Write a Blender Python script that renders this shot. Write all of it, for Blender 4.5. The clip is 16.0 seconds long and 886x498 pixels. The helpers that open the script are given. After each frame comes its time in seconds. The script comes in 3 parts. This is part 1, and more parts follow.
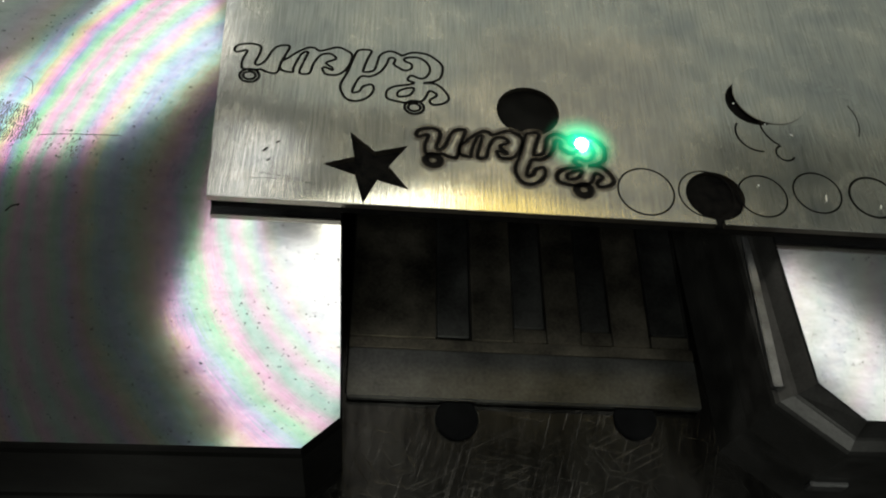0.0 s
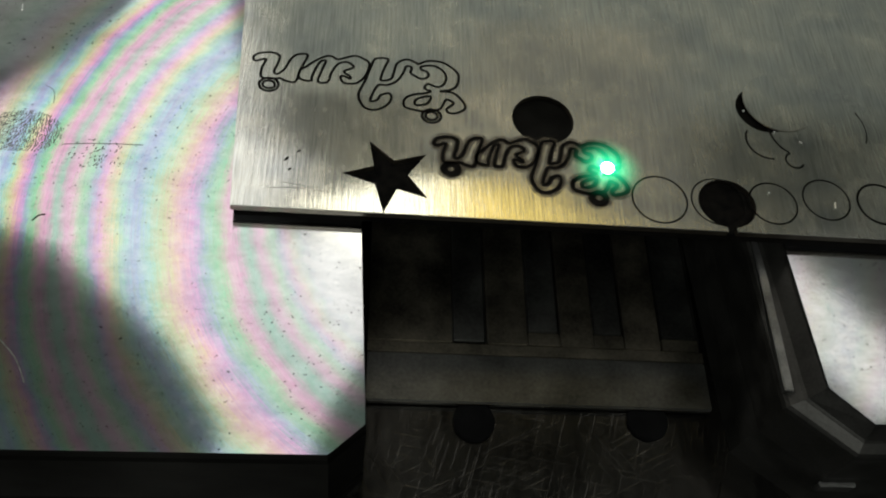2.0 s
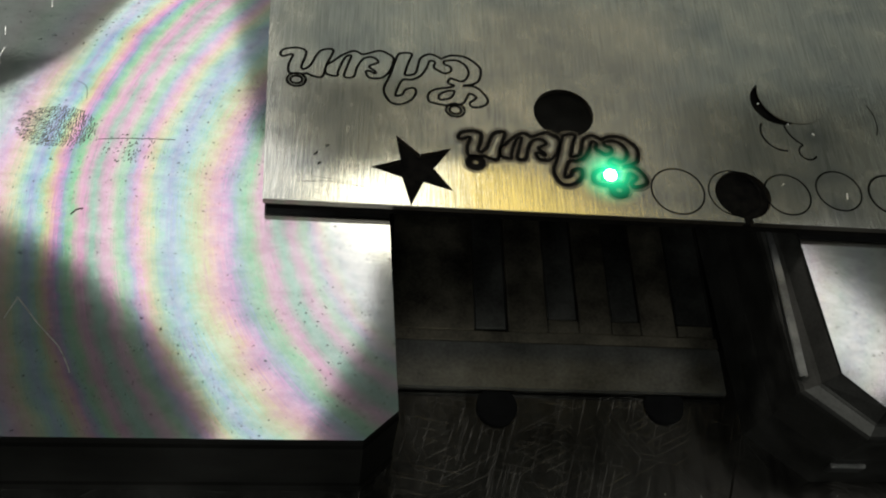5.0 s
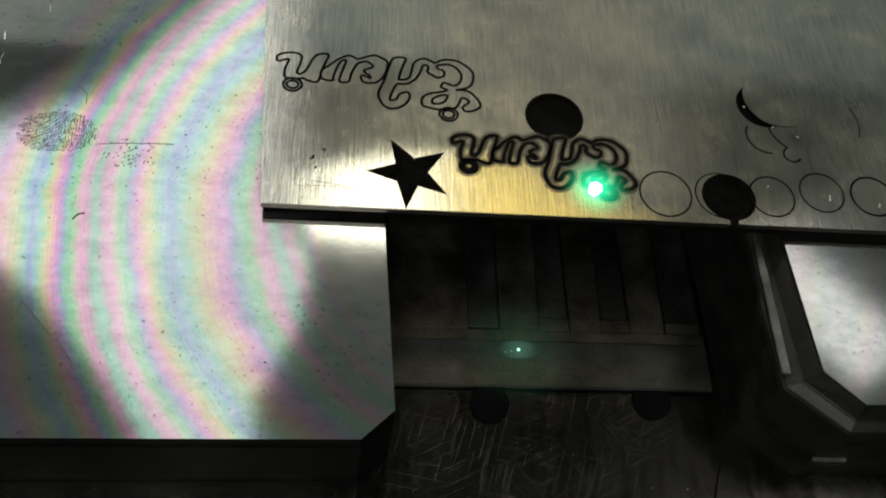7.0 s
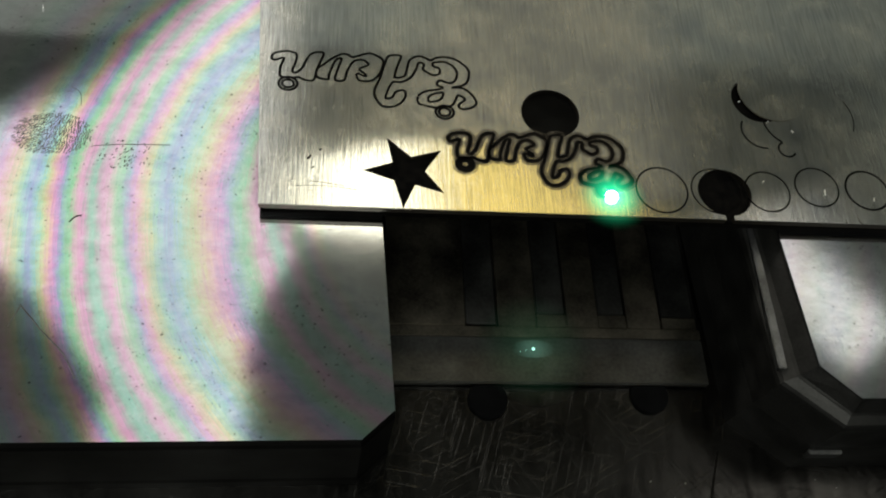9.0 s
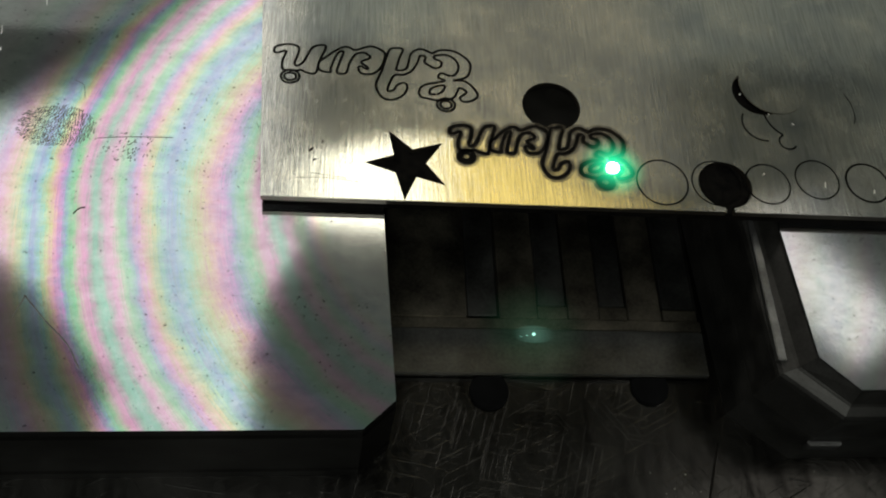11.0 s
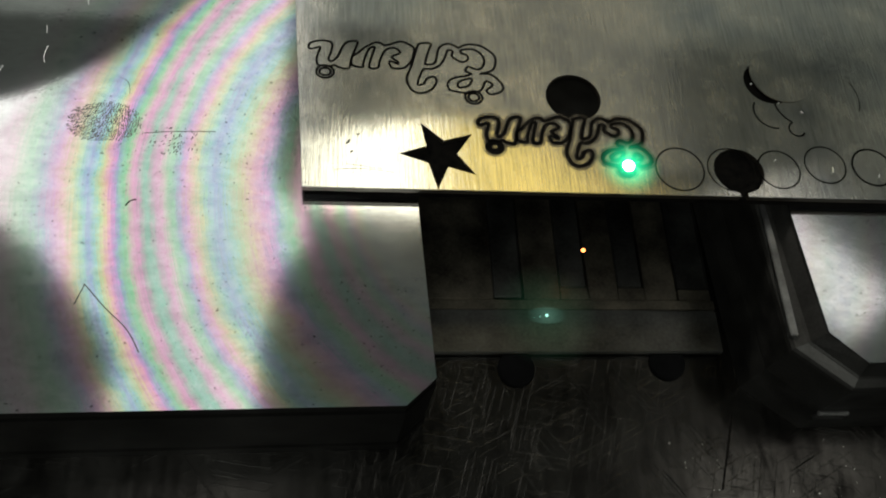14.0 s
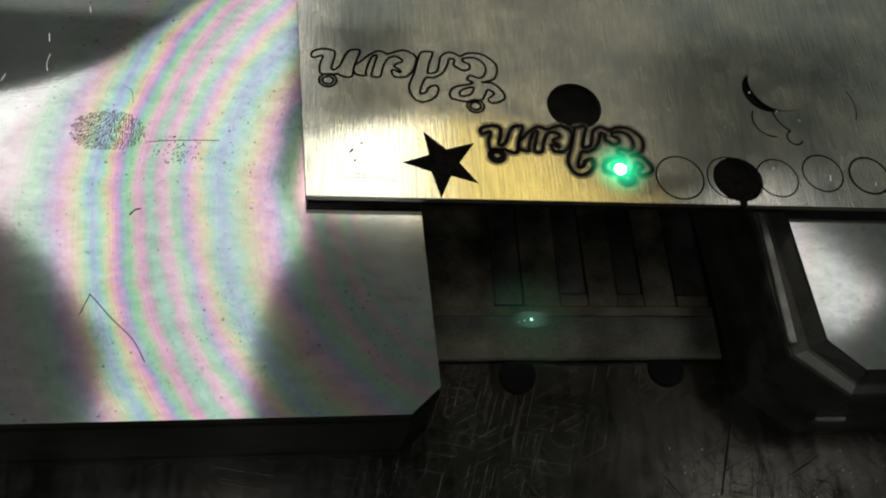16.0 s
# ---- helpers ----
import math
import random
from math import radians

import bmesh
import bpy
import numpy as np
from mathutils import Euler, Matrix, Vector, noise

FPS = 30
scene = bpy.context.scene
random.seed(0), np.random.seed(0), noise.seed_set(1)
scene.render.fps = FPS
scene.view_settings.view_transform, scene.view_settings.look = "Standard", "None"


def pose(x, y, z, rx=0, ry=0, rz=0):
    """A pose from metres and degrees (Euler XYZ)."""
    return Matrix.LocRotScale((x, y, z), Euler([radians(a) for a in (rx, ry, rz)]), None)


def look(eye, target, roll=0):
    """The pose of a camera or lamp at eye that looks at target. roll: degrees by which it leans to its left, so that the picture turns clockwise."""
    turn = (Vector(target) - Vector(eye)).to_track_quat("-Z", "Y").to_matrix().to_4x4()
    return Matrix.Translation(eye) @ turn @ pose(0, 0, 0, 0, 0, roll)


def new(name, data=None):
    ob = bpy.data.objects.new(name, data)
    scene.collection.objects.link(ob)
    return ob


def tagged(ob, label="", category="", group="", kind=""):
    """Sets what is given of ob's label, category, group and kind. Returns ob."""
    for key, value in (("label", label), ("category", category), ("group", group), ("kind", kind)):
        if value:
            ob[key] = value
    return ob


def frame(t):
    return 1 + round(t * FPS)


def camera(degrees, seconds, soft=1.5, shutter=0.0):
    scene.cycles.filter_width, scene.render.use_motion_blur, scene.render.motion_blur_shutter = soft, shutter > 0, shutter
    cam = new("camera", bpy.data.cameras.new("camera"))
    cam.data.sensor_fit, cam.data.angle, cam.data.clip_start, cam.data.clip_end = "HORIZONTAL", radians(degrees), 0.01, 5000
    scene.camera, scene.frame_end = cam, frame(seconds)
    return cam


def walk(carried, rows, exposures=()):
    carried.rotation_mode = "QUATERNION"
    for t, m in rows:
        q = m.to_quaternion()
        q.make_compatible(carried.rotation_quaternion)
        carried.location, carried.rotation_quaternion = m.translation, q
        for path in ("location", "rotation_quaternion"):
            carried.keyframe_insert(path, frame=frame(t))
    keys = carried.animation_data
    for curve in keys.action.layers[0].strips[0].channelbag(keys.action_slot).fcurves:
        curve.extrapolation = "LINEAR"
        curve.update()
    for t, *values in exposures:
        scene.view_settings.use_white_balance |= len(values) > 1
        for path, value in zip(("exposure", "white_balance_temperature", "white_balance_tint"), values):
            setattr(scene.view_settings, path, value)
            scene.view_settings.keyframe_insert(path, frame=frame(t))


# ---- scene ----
cam = camera(52.5, 16.0, soft=2.0)
PATH = [
    (0, (-0.005, -0.149, 0.271), (0.17, 0.926, -1.406), 10.8),
    (0.5, (-0.009, -0.15, 0.267), (0.174, 0.93, -1.406), 11.2),
    (1, (-0.015, -0.148, 0.271), (0.176, 0.923, -1.407), 11.5),
    (1.5, (-0.015, -0.142, 0.273), (0.168, 0.916, -1.414), 11.2),
    (2, (-0.014, -0.146, 0.278), (0.183, 0.901, -1.415), 11.9),
    (2.5, (-0.016, -0.145, 0.281), (0.183, 0.89, -1.419), 12.0),
    (3, (-0.018, -0.149, 0.28), (0.181, 0.896, -1.414), 11.9),
    (3.5, (-0.024, -0.145, 0.281), (0.184, 0.879, -1.423), 12.5),
    (4, (-0.025, -0.148, 0.282), (0.187, 0.878, -1.422), 12.5),
    (6.3, (-0.024, -0.146, 0.289), (0.193, 0.837, -1.438), 13.4),
    (6.5, (-0.026, -0.149, 0.288), (0.198, 0.845, -1.433), 13.4),
    (7, (-0.027, -0.146, 0.294), (0.21, 0.833, -1.433), 14.1),
    (7.5, (-0.025, -0.137, 0.296), (0.212, 0.831, -1.437), 14.3),
    (8, (-0.025, -0.138, 0.296), (0.208, 0.826, -1.441), 14.1),
    (8.5, (-0.032, -0.138, 0.296), (0.222, 0.821, -1.441), 14.9),
    (9, (-0.029, -0.143, 0.296), (0.227, 0.81, -1.443), 14.8),
    (9.2, (-0.028, -0.143, 0.297), (0.222, 0.802, -1.447), 14.8),
    (11.5, (-0.028, -0.145, 0.297), (0.218, 0.799, -1.449), 14.4),
    (12, (-0.03, -0.143, 0.301), (0.229, 0.784, -1.452), 15.3),
    (12.5, (-0.036, -0.144, 0.302), (0.228, 0.785, -1.449), 15.3),
    (13, (-0.038, -0.146, 0.306), (0.233, 0.773, -1.449), 15.7),
    (13.5, (-0.041, -0.147, 0.307), (0.232, 0.771, -1.449), 15.8),
    (14, (-0.044, -0.15, 0.31), (0.227, 0.755, -1.453), 15.6),
    (14.5, (-0.048, -0.148, 0.313), (0.237, 0.756, -1.449), 16.3),
    (15, (-0.05, -0.144, 0.31), (0.242, 0.754, -1.453), 16.8),
    (15.5, (-0.05, -0.145, 0.311), (0.243, 0.748, -1.455), 16.9),
    (16, (-0.049, -0.147, 0.313), (0.247, 0.749, -1.451), 17.0),
]
walk(cam, [(t, look(eye, target, roll)) for t, eye, target, roll in PATH], exposures=[(0, 0.40), (1.0, 0.35), (1.3, -0.10), (2.2, -0.03), (7, -0.07), (16, -0.12)])

# ---- light ----
world = bpy.data.worlds.new("world")
scene.world = world
world.use_nodes = True
world.node_tree.nodes["Background"].inputs["Color"].default_value = (0.75, 0.82, 0.80, 1)
world.node_tree.nodes["Background"].inputs["Strength"].default_value = 0.02
scene.view_settings.exposure = 0.0


def area_lamp(name, eye, target, sx, sy, watts, colour):
    data = bpy.data.lights.new(name, "AREA")
    data.shape, data.size, data.size_y, data.energy, data.color = "RECTANGLE", sx, sy, watts, colour
    ob = new(name, data)
    ob.matrix_world = look(eye, target)
    return ob


def aim(az, el, dist, at=(-0.06, 0.0, 0.0565)):
    a, e = radians(az), radians(el)
    return (at[0] + dist * math.sin(a) * math.cos(e), at[1] + dist * math.cos(a) * math.cos(e), at[2] + dist * math.sin(e))


area_lamp("far_lamp", aim(50, 51.5, 1.6, (0.15, -0.02, 0.0565)), (0.15, -0.02, 0.0565), 0.36, 0.12, 0.195, (1.0, 0.97, 0.93))
# two added fills: the low one brightens the flank, the east one the table
area_lamp("low_lamp", (-0.88, 0.90, 0.81), (0.10, -0.08, 0.0085), 0.2, 0.2, 10.0, (1.0, 0.98, 0.93))
area_lamp("east_lamp", (0.80, 0.08, 1.33), (0.13, -0.08, 0.0085), 0.34, 0.30, 1.25, (1.0, 0.98, 0.93))
# unseen fill that brightens the walls mirrored in the metal
area_lamp("ceiling_lamp", (-0.4, -1.5, 2.3), (0.5, 2.5, 2.0), 1.2, 0.8, 104.0, (0.95, 1.0, 0.97))

# ---- materials ----


def material(name):
    m = bpy.data.materials.new(name)
    m.use_nodes = True
    nt = m.node_tree
    return m, nt, nt.nodes["Principled BSDF"]


def node(nt, kind, **values):
    n = nt.nodes.new(kind)
    for key, value in values.items():
        n.inputs[key.replace("_", " ")].default_value = value
    return n


def ramp(nt, source, stops):
    n = nt.nodes.new("ShaderNodeValToRGB")
    while len(n.color_ramp.elements) < len(stops):
        n.color_ramp.elements.new(0.5)
    for e, (p, c) in zip(n.color_ramp.elements, stops):
        e.position, e.color = p, (c if len(c) == 4 else (*c, 1))
    nt.links.new(source, n.inputs["Fac"])
    return n.outputs["Color"]


def grey(v):
    return (v, v, v, 1)


def coords(nt, scale=(1, 1, 1), offset=(0, 0, 0), turn=0):
    tc = nt.nodes.new("ShaderNodeTexCoord")
    mp = nt.nodes.new("ShaderNodeMapping")
    mp.inputs["Scale"].default_value = scale
    mp.inputs["Location"].default_value = offset
    mp.inputs["Rotation"].default_value = (0, 0, turn)
    nt.links.new(tc.outputs["Object"], mp.inputs["Vector"])
    return mp.outputs["Vector"]


def noise_of(nt, vector, scale, detail=4.0, rough=0.55):
    n = node(nt, "ShaderNodeTexNoise", Scale=scale, Detail=detail, Roughness=rough)
    nt.links.new(vector, n.inputs["Vector"])
    return n.outputs["Fac"]


def maths(nt, op, a, b=None, c=None, clamp=False):
    n = nt.nodes.new("ShaderNodeMath")
    n.operation, n.use_clamp = op, clamp
    for k, v in enumerate((a, b, c)):
        if v is None:
            continue
        if isinstance(v, (int, float)):
            n.inputs[k].default_value = v
        else:
            nt.links.new(v, n.inputs[k])
    return n.outputs[0]


def mix_colour(nt, fac, a, b, blend="MIX"):
    n = nt.nodes.new("ShaderNodeMix")
    n.data_type, n.blend_type = "RGBA", blend
    for k, v in ((0, fac), (6, a), (7, b)):
        if isinstance(v, (int, float, tuple)):
            n.inputs[k].default_value = v
        else:
            nt.links.new(v, n.inputs[k])
    return n.outputs[2]


def bump(nt, bsdf, height, strength, distance):
    n = node(nt, "ShaderNodeBump", Strength=strength, Distance=distance)
    nt.links.new(height, n.inputs["Height"])
    nt.links.new(n.outputs["Normal"], bsdf.inputs["Normal"])


def ground_steel():
    """Polished jaw steel with a thin film standing in for the grooves' rainbow sheen."""
    m, nt, b = material("rainbow_ground_steel")
    v = coords(nt)
    big = noise_of(nt, v, 18, 5)
    fine = noise_of(nt, v, 900, 3)
    sep = nt.nodes.new("ShaderNodeSeparateXYZ")
    nt.links.new(v, sep.inputs[0])
    x, y = sep.outputs[0], sep.outputs[1]
    # bare steel under the film
    # mask along the edge of the dark mirrored corner: smoother, less film there
    corner_edge = maths(nt, "SUBTRACT", y, maths(nt, "ADD", maths(nt, "MULTIPLY", maths(nt, "ADD", x, 0.13), 0.95), 0.038))
    corner_edge = maths(nt, "ADD", corner_edge, maths(nt, "MULTIPLY", maths(nt, "SUBTRACT", big, 0.5), 0.012))
    dim_corner = maths(nt, "MULTIPLY", corner_edge, 130, clamp=True)
    dots = maths(nt, "ADD", noise_of(nt, v, 950, 2, 0.4), maths(nt, "MULTIPLY", maths(nt, "SUBTRACT", big, 0.5), 0.25))
    specks = ramp(nt, dots, [(0.23, grey(0.25)), (0.30, grey(1))])
    smudge = noise_of(nt, coords(nt, (60, 130, 1)), 1.0, 6, 0.68)
    specks = mix_colour(nt, 1.0, specks, ramp(nt, smudge, [(0.34, grey(0.82)), (0.58, grey(1))]), "MULTIPLY")
    base = ramp(nt, big, [(0.3, (0.50, 0.51, 0.51)), (0.7, (0.60, 0.61, 0.60))])
    b.inputs["Metallic"].default_value = 1.0
    nt.links.new(mix_colour(nt, 1.0, base, specks, "MULTIPLY"), b.inputs["Base Color"])
    rough = maths(nt, "ADD", maths(nt, "MULTIPLY", fine, 0.06), 0.068)
    rough = maths(nt, "MULTIPLY", rough, maths(nt, "SUBTRACT", 1.0, maths(nt, "MULTIPLY", dim_corner, 0.5)))
    nt.links.new(rough, b.inputs["Roughness"])
    # film in place of groove diffraction: thickness in arcs round a far centre, with fine polishing lines along the
    # arcs
    film = nt.nodes.new("ShaderNodeBsdfPrincipled")
    dx = maths(nt, "SUBTRACT", x, 0.030)
    dy = maths(nt, "SUBTRACT", y, 0.005)
    r = maths(nt, "SQRT", maths(nt, "ADD", maths(nt, "MULTIPLY", dx, dx), maths(nt, "MULTIPLY", dy, dy)))
    turn = maths(nt, "ARCTAN2", dy, maths(nt, "MULTIPLY", dx, -1.0))
    polar = nt.nodes.new("ShaderNodeCombineXYZ")
    nt.links.new(maths(nt, "MULTIPLY", r, 2600), polar.inputs[0])
    nt.links.new(maths(nt, "MULTIPLY", turn, 5), polar.inputs[1])
    lines = noise_of(nt, polar.outputs[0], 1.0, 3, 0.6)
    mottle = noise_of(nt, v, 240, 4, 0.65)
    r = maths(nt, "ADD", r, maths(nt, "MULTIPLY", maths(nt, "SUBTRACT", big, 0.5), 0.009))
    r = maths(nt, "ADD", r, maths(nt, "MULTIPLY", maths(nt, "SUBTRACT", mottle, 0.5), 0.0020))
    r = maths(nt, "ADD", r, maths(nt, "MULTIPLY", maths(nt, "SINE", maths(nt, "MULTIPLY", r, 95)), 0.005))
    r = maths(nt, "ADD", r, maths(nt, "MULTIPLY", maths(nt, "SUBTRACT", lines, 0.5), 0.0042))
    r = maths(nt, "ADD", r, maths(nt, "MULTIPLY", maths(nt, "SUBTRACT", smudge, 0.5), 0.0035))
    ripple = nt.nodes.new("ShaderNodeMath")
    ripple.operation = "PINGPONG"
    nt.links.new(maths(nt, "SUBTRACT", r, 0.008), ripple.inputs[0])
    ripple.inputs[1].default_value = 0.024
    thick = maths(nt, "ADD", maths(nt, "MULTIPLY", ripple.outputs[0], 15500), 275)
    # cover keeps the painted sheen to the lit band, paler in its middle
    away = maths(nt, "DIVIDE", maths(nt, "SUBTRACT", r, 0.120), 0.075)
    cover = maths(nt, "SUBTRACT", 0.70, maths(nt, "MULTIPLY", maths(nt, "MULTIPLY", away, away), 0.9))
    mid = maths(nt, "DIVIDE", maths(nt, "SUBTRACT", r, 0.112), 0.024)
    mid = maths(nt, "SUBTRACT", 1.0, maths(nt, "MULTIPLY", mid, mid), clamp=True)
    cover = maths(nt, "SUBTRACT", cover, maths(nt, "MULTIPLY", mid, 0.22))
    specks = mix_colour(nt, 0.8, specks, ramp(nt, lines, [(0.30, grey(0.62)), (0.55, grey(1))]), "MULTIPLY")
    film.inputs["Base Color"].default_value = (0.02, 0.02, 0.02, 1)
    nt.links.new(specks, film.inputs["Specular Tint"])
    film.inputs["IOR"].default_value = 3.6
    film.inputs["Thin Film IOR"].default_value = 1.7
    nt.links.new(thick, film.inputs["Thin Film Thickness"])
    nt.links.new(rough, film.inputs["Roughness"])
    mix = nt.nodes.new("ShaderNodeMixShader")
    east = maths(nt, "MULTIPLY", maths(nt, "MULTIPLY", x, 20, clamp=True), 0.38)
    nt.links.new(maths(nt, "SUBTRACT", maths(nt, "SUBTRACT", maths(nt, "ADD", maths(nt, "MULTIPLY", maths(nt, "SUBTRACT", mottle, 0.5), 0.4), cover), east), maths(nt, "MULTIPLY", dim_corner, 0.2), clamp=True), mix.inputs[0])
    nt.links.new(b.outputs[0], mix.inputs[1])
    nt.links.new(film.outputs[0], mix.inputs[2])
    nt.links.new(mix.outputs[0], nt.nodes["Material Output"].inputs["Surface"])
    bump(nt, b, fine, 0.02, 0.0002)
    return m


def brushed_plate():
    m, nt, b = material("brushed_plate")
    b.inputs["Metallic"].default_value = 1.0
    v = coords(nt)
    streak = noise_of(nt, coords(nt, (1400, 60, 1)), 1.0, 4)
    hair = noise_of(nt, coords(nt, (3600, 150, 1), turn=0.12), 1.0, 3, 0.6)
    big = noise_of(nt, v, 30, 5)
    cloud = noise_of(nt, v, 90, 4)
    base = ramp(nt, maths(nt, "ADD", maths(nt, "MULTIPLY", big, 0.6), maths(nt, "MULTIPLY", cloud, 0.4)), [(0.36, (0.40, 0.415, 0.41)), (0.5, (0.51, 0.515, 0.48)), (0.64, (0.63, 0.615, 0.55))])
    nt.links.new(mix_colour(nt, 0.5, base, ramp(nt, streak, [(0.3, grey(0.35)), (0.65, grey(1))]), "MULTIPLY"), b.inputs["Base Color"])
    nt.links.new(maths(nt, "ADD", maths(nt, "MULTIPLY", maths(nt, "ADD", maths(nt, "MULTIPLY", cloud, 0.6), maths(nt, "MULTIPLY", hair, 0.5)), 0.10), 0.03), b.inputs["Roughness"])
    b.inputs["Anisotropic"].default_value = 0.5
    vec = nt.nodes.new("ShaderNodeCombineXYZ")
    vec.inputs[0].default_value = 1.0
    nt.links.new(vec.outputs[0], b.inputs["Tangent"])
    bump(nt, b, maths(nt, "ADD", streak, maths(nt, "MULTIPLY", hair, 0.6)), 0.12, 0.0002)
    wide = nt.nodes.new("ShaderNodeBsdfPrincipled")
    wide.inputs["Metallic"].default_value = 1.0
    nt.links.new(mix_colour(nt, 1.0, base, (1.0, 0.97, 0.88, 1), "MULTIPLY"), wide.inputs["Base Color"])
    nt.links.new(maths(nt, "ADD", maths(nt, "MULTIPLY", big, 0.16), 0.22), wide.inputs["Roughness"])
    mix = nt.nodes.new("ShaderNodeMixShader")
    nt.links.new(maths(nt, "ADD", maths(nt, "ADD", maths(nt, "MULTIPLY", cloud, 0.4), maths(nt, "MULTIPLY", hair, 0.3)), -0.17, clamp=True), mix.inputs[0])
    nt.links.new(b.outputs[0], mix.inputs[1])
    nt.links.new(wide.outputs[0], mix.inputs[2])
    nt.links.new(mix.outputs[0], nt.nodes["Material Output"].inputs["Surface"])
    return m


def metal(name, dark, light, rough, scale=60, metallic=1.0, bumpy=0.1):
    m, nt, b = material(name)
    v = coords(nt)
    b.inputs["Metallic"].default_value = metallic
    if not metallic:
        b.inputs["Specular IOR Level"].default_value = 0.05
        b.inputs["IOR"].default_value = 1.15
    n1, n2 = noise_of(nt, v, scale, 6), noise_of(nt, v, scale * 14, 3)
    f = maths(nt, "ADD", maths(nt, "MULTIPLY", n1, 0.7), maths(nt, "MULTIPLY", n2, 0.3))
    nt.links.new(ramp(nt, f, [(0.35, dark), (0.65, light)]), b.inputs["Base Color"])
    nt.links.new(maths(nt, "ADD", maths(nt, "MULTIPLY", n1, 0.2), rough - 0.1), b.inputs["Roughness"])
    bump(nt, b, n2, bumpy, 0.0004)
    return m


def glow(name, colour, strength, see_through=0.0):
    m, nt, b = material(name)
    nt.nodes.remove(b)
    em = node(nt, "ShaderNodeEmission", Color=(*colour, 1), Strength=strength)
    out = nt.nodes["Material Output"]
    if see_through:
        tr = nt.nodes.new("ShaderNodeBsdfTransparent")
        add = nt.nodes.new("ShaderNodeAddShader")
        nt.links.new(em.outputs[0], add.inputs[0])
        nt.links.new(tr.outputs[0], add.inputs[1])
        nt.links.new(add.outputs[0], out.inputs["Surface"])
    else:
        nt.links.new(em.outputs[0], out.inputs["Surface"])
    return m


def scratched():
    m, nt, b = material("scratched_table")
    b.inputs["Metallic"].default_value = 1.0
    b.inputs["Specular IOR Level"].default_value = 0.2
    v = coords(nt)
    swirl = nt.nodes.new("ShaderNodeMapping")
    swirl.inputs["Rotation"].default_value = (0, 0, 0.25)
    swirl.inputs["Scale"].default_value = (260, 40, 1)
    nt.links.new(v, swirl.inputs["Vector"])
    grime = maths(nt, "ADD", maths(nt, "MULTIPLY", noise_of(nt, v, 35, 6), 0.55), maths(nt, "MULTIPLY", noise_of(nt, swirl.outputs[0], 1.0, 5, 0.65), 0.45))
    fine = noise_of(nt, v, 700, 3)
    lines = None
    for k, (turn, scale) in enumerate(((0.3, 260), (1.1, 330), (1.75, 220), (2.5, 300))):
        turned = nt.nodes.new("ShaderNodeVectorRotate")
        turned.inputs["Angle"].default_value = turn
        nt.links.new(v, turned.inputs["Vector"])
        stretch = nt.nodes.new("ShaderNodeMapping")
        stretch.inputs["Scale"].default_value = (scale * 9, 30, 1)
        nt.links.new(turned.outputs[0], stretch.inputs["Vector"])
        n = noise_of(nt, stretch.outputs[0], 1.0, 2)
        one = ramp(nt, n, [(0.64, grey(0)), (0.72, grey(1))])
        lines = one if lines is None else mix_colour(nt, 1.0, lines, one, "LIGHTEN")
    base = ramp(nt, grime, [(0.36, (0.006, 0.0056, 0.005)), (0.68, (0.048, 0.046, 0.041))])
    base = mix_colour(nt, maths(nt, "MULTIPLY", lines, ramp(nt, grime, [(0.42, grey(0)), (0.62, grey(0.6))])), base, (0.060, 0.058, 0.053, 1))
    nt.links.new(base, b.inputs["Base Color"])
    nt.links.new(maths(nt, "ADD", maths(nt, "MULTIPLY", fine, 0.16), 0.14), b.inputs["Roughness"])
    bump(nt, b, lines, 0.25, 0.0002)
    return m


def bloom(name, colour, strength, reach, power):
    """Painted bloom: a see-through glow that thins out from its middle."""
    m, nt, b = material(name)
    nt.nodes.remove(b)
    tc = nt.nodes.new("ShaderNodeTexCoord")
    ln = nt.nodes.new("ShaderNodeVectorMath")
    ln.operation = "LENGTH"
    nt.links.new(tc.outputs["Object"], ln.inputs[0])
    fall = maths(nt, "SUBTRACT", 1.0, maths(nt, "DIVIDE", ln.outputs["Value"], reach), clamp=True)
    em = node(nt, "ShaderNodeEmission", Color=(*colour, 1))
    nt.links.new(maths(nt, "MULTIPLY", maths(nt, "POWER", fall, power), strength), em.inputs["Strength"])
    tr = nt.nodes.new("ShaderNodeBsdfTransparent")
    add = nt.nodes.new("ShaderNodeAddShader")
    nt.links.new(em.outputs[0], add.inputs[0])
    nt.links.new(tr.outputs[0], add.inputs[1])
    nt.links.new(add.outputs[0], nt.nodes["Material Output"].inputs["Surface"])
    return m


def shine_bm(r, rise):
    """A shallow open dome."""
    bm = bmesh.new()
    mid = bm.verts.new((0, 0, rise))
    rings = [[bm.verts.new((r * q * math.cos(a), r * q * math.sin(a), rise * (1 - q * q))) for a in [2 * math.pi * k / 40 for k in range(40)]] for q in (0.25, 0.5, 0.75, 1.0)]
    for k in range(40):
        bm.faces.new((mid, rings[0][k], rings[0][(k + 1) % 40]))
        for a, b in zip(rings, rings[1:]):
            bm.faces.new((a[k], b[k], b[(k + 1) % 40], a[(k + 1) % 40]))
    return bm


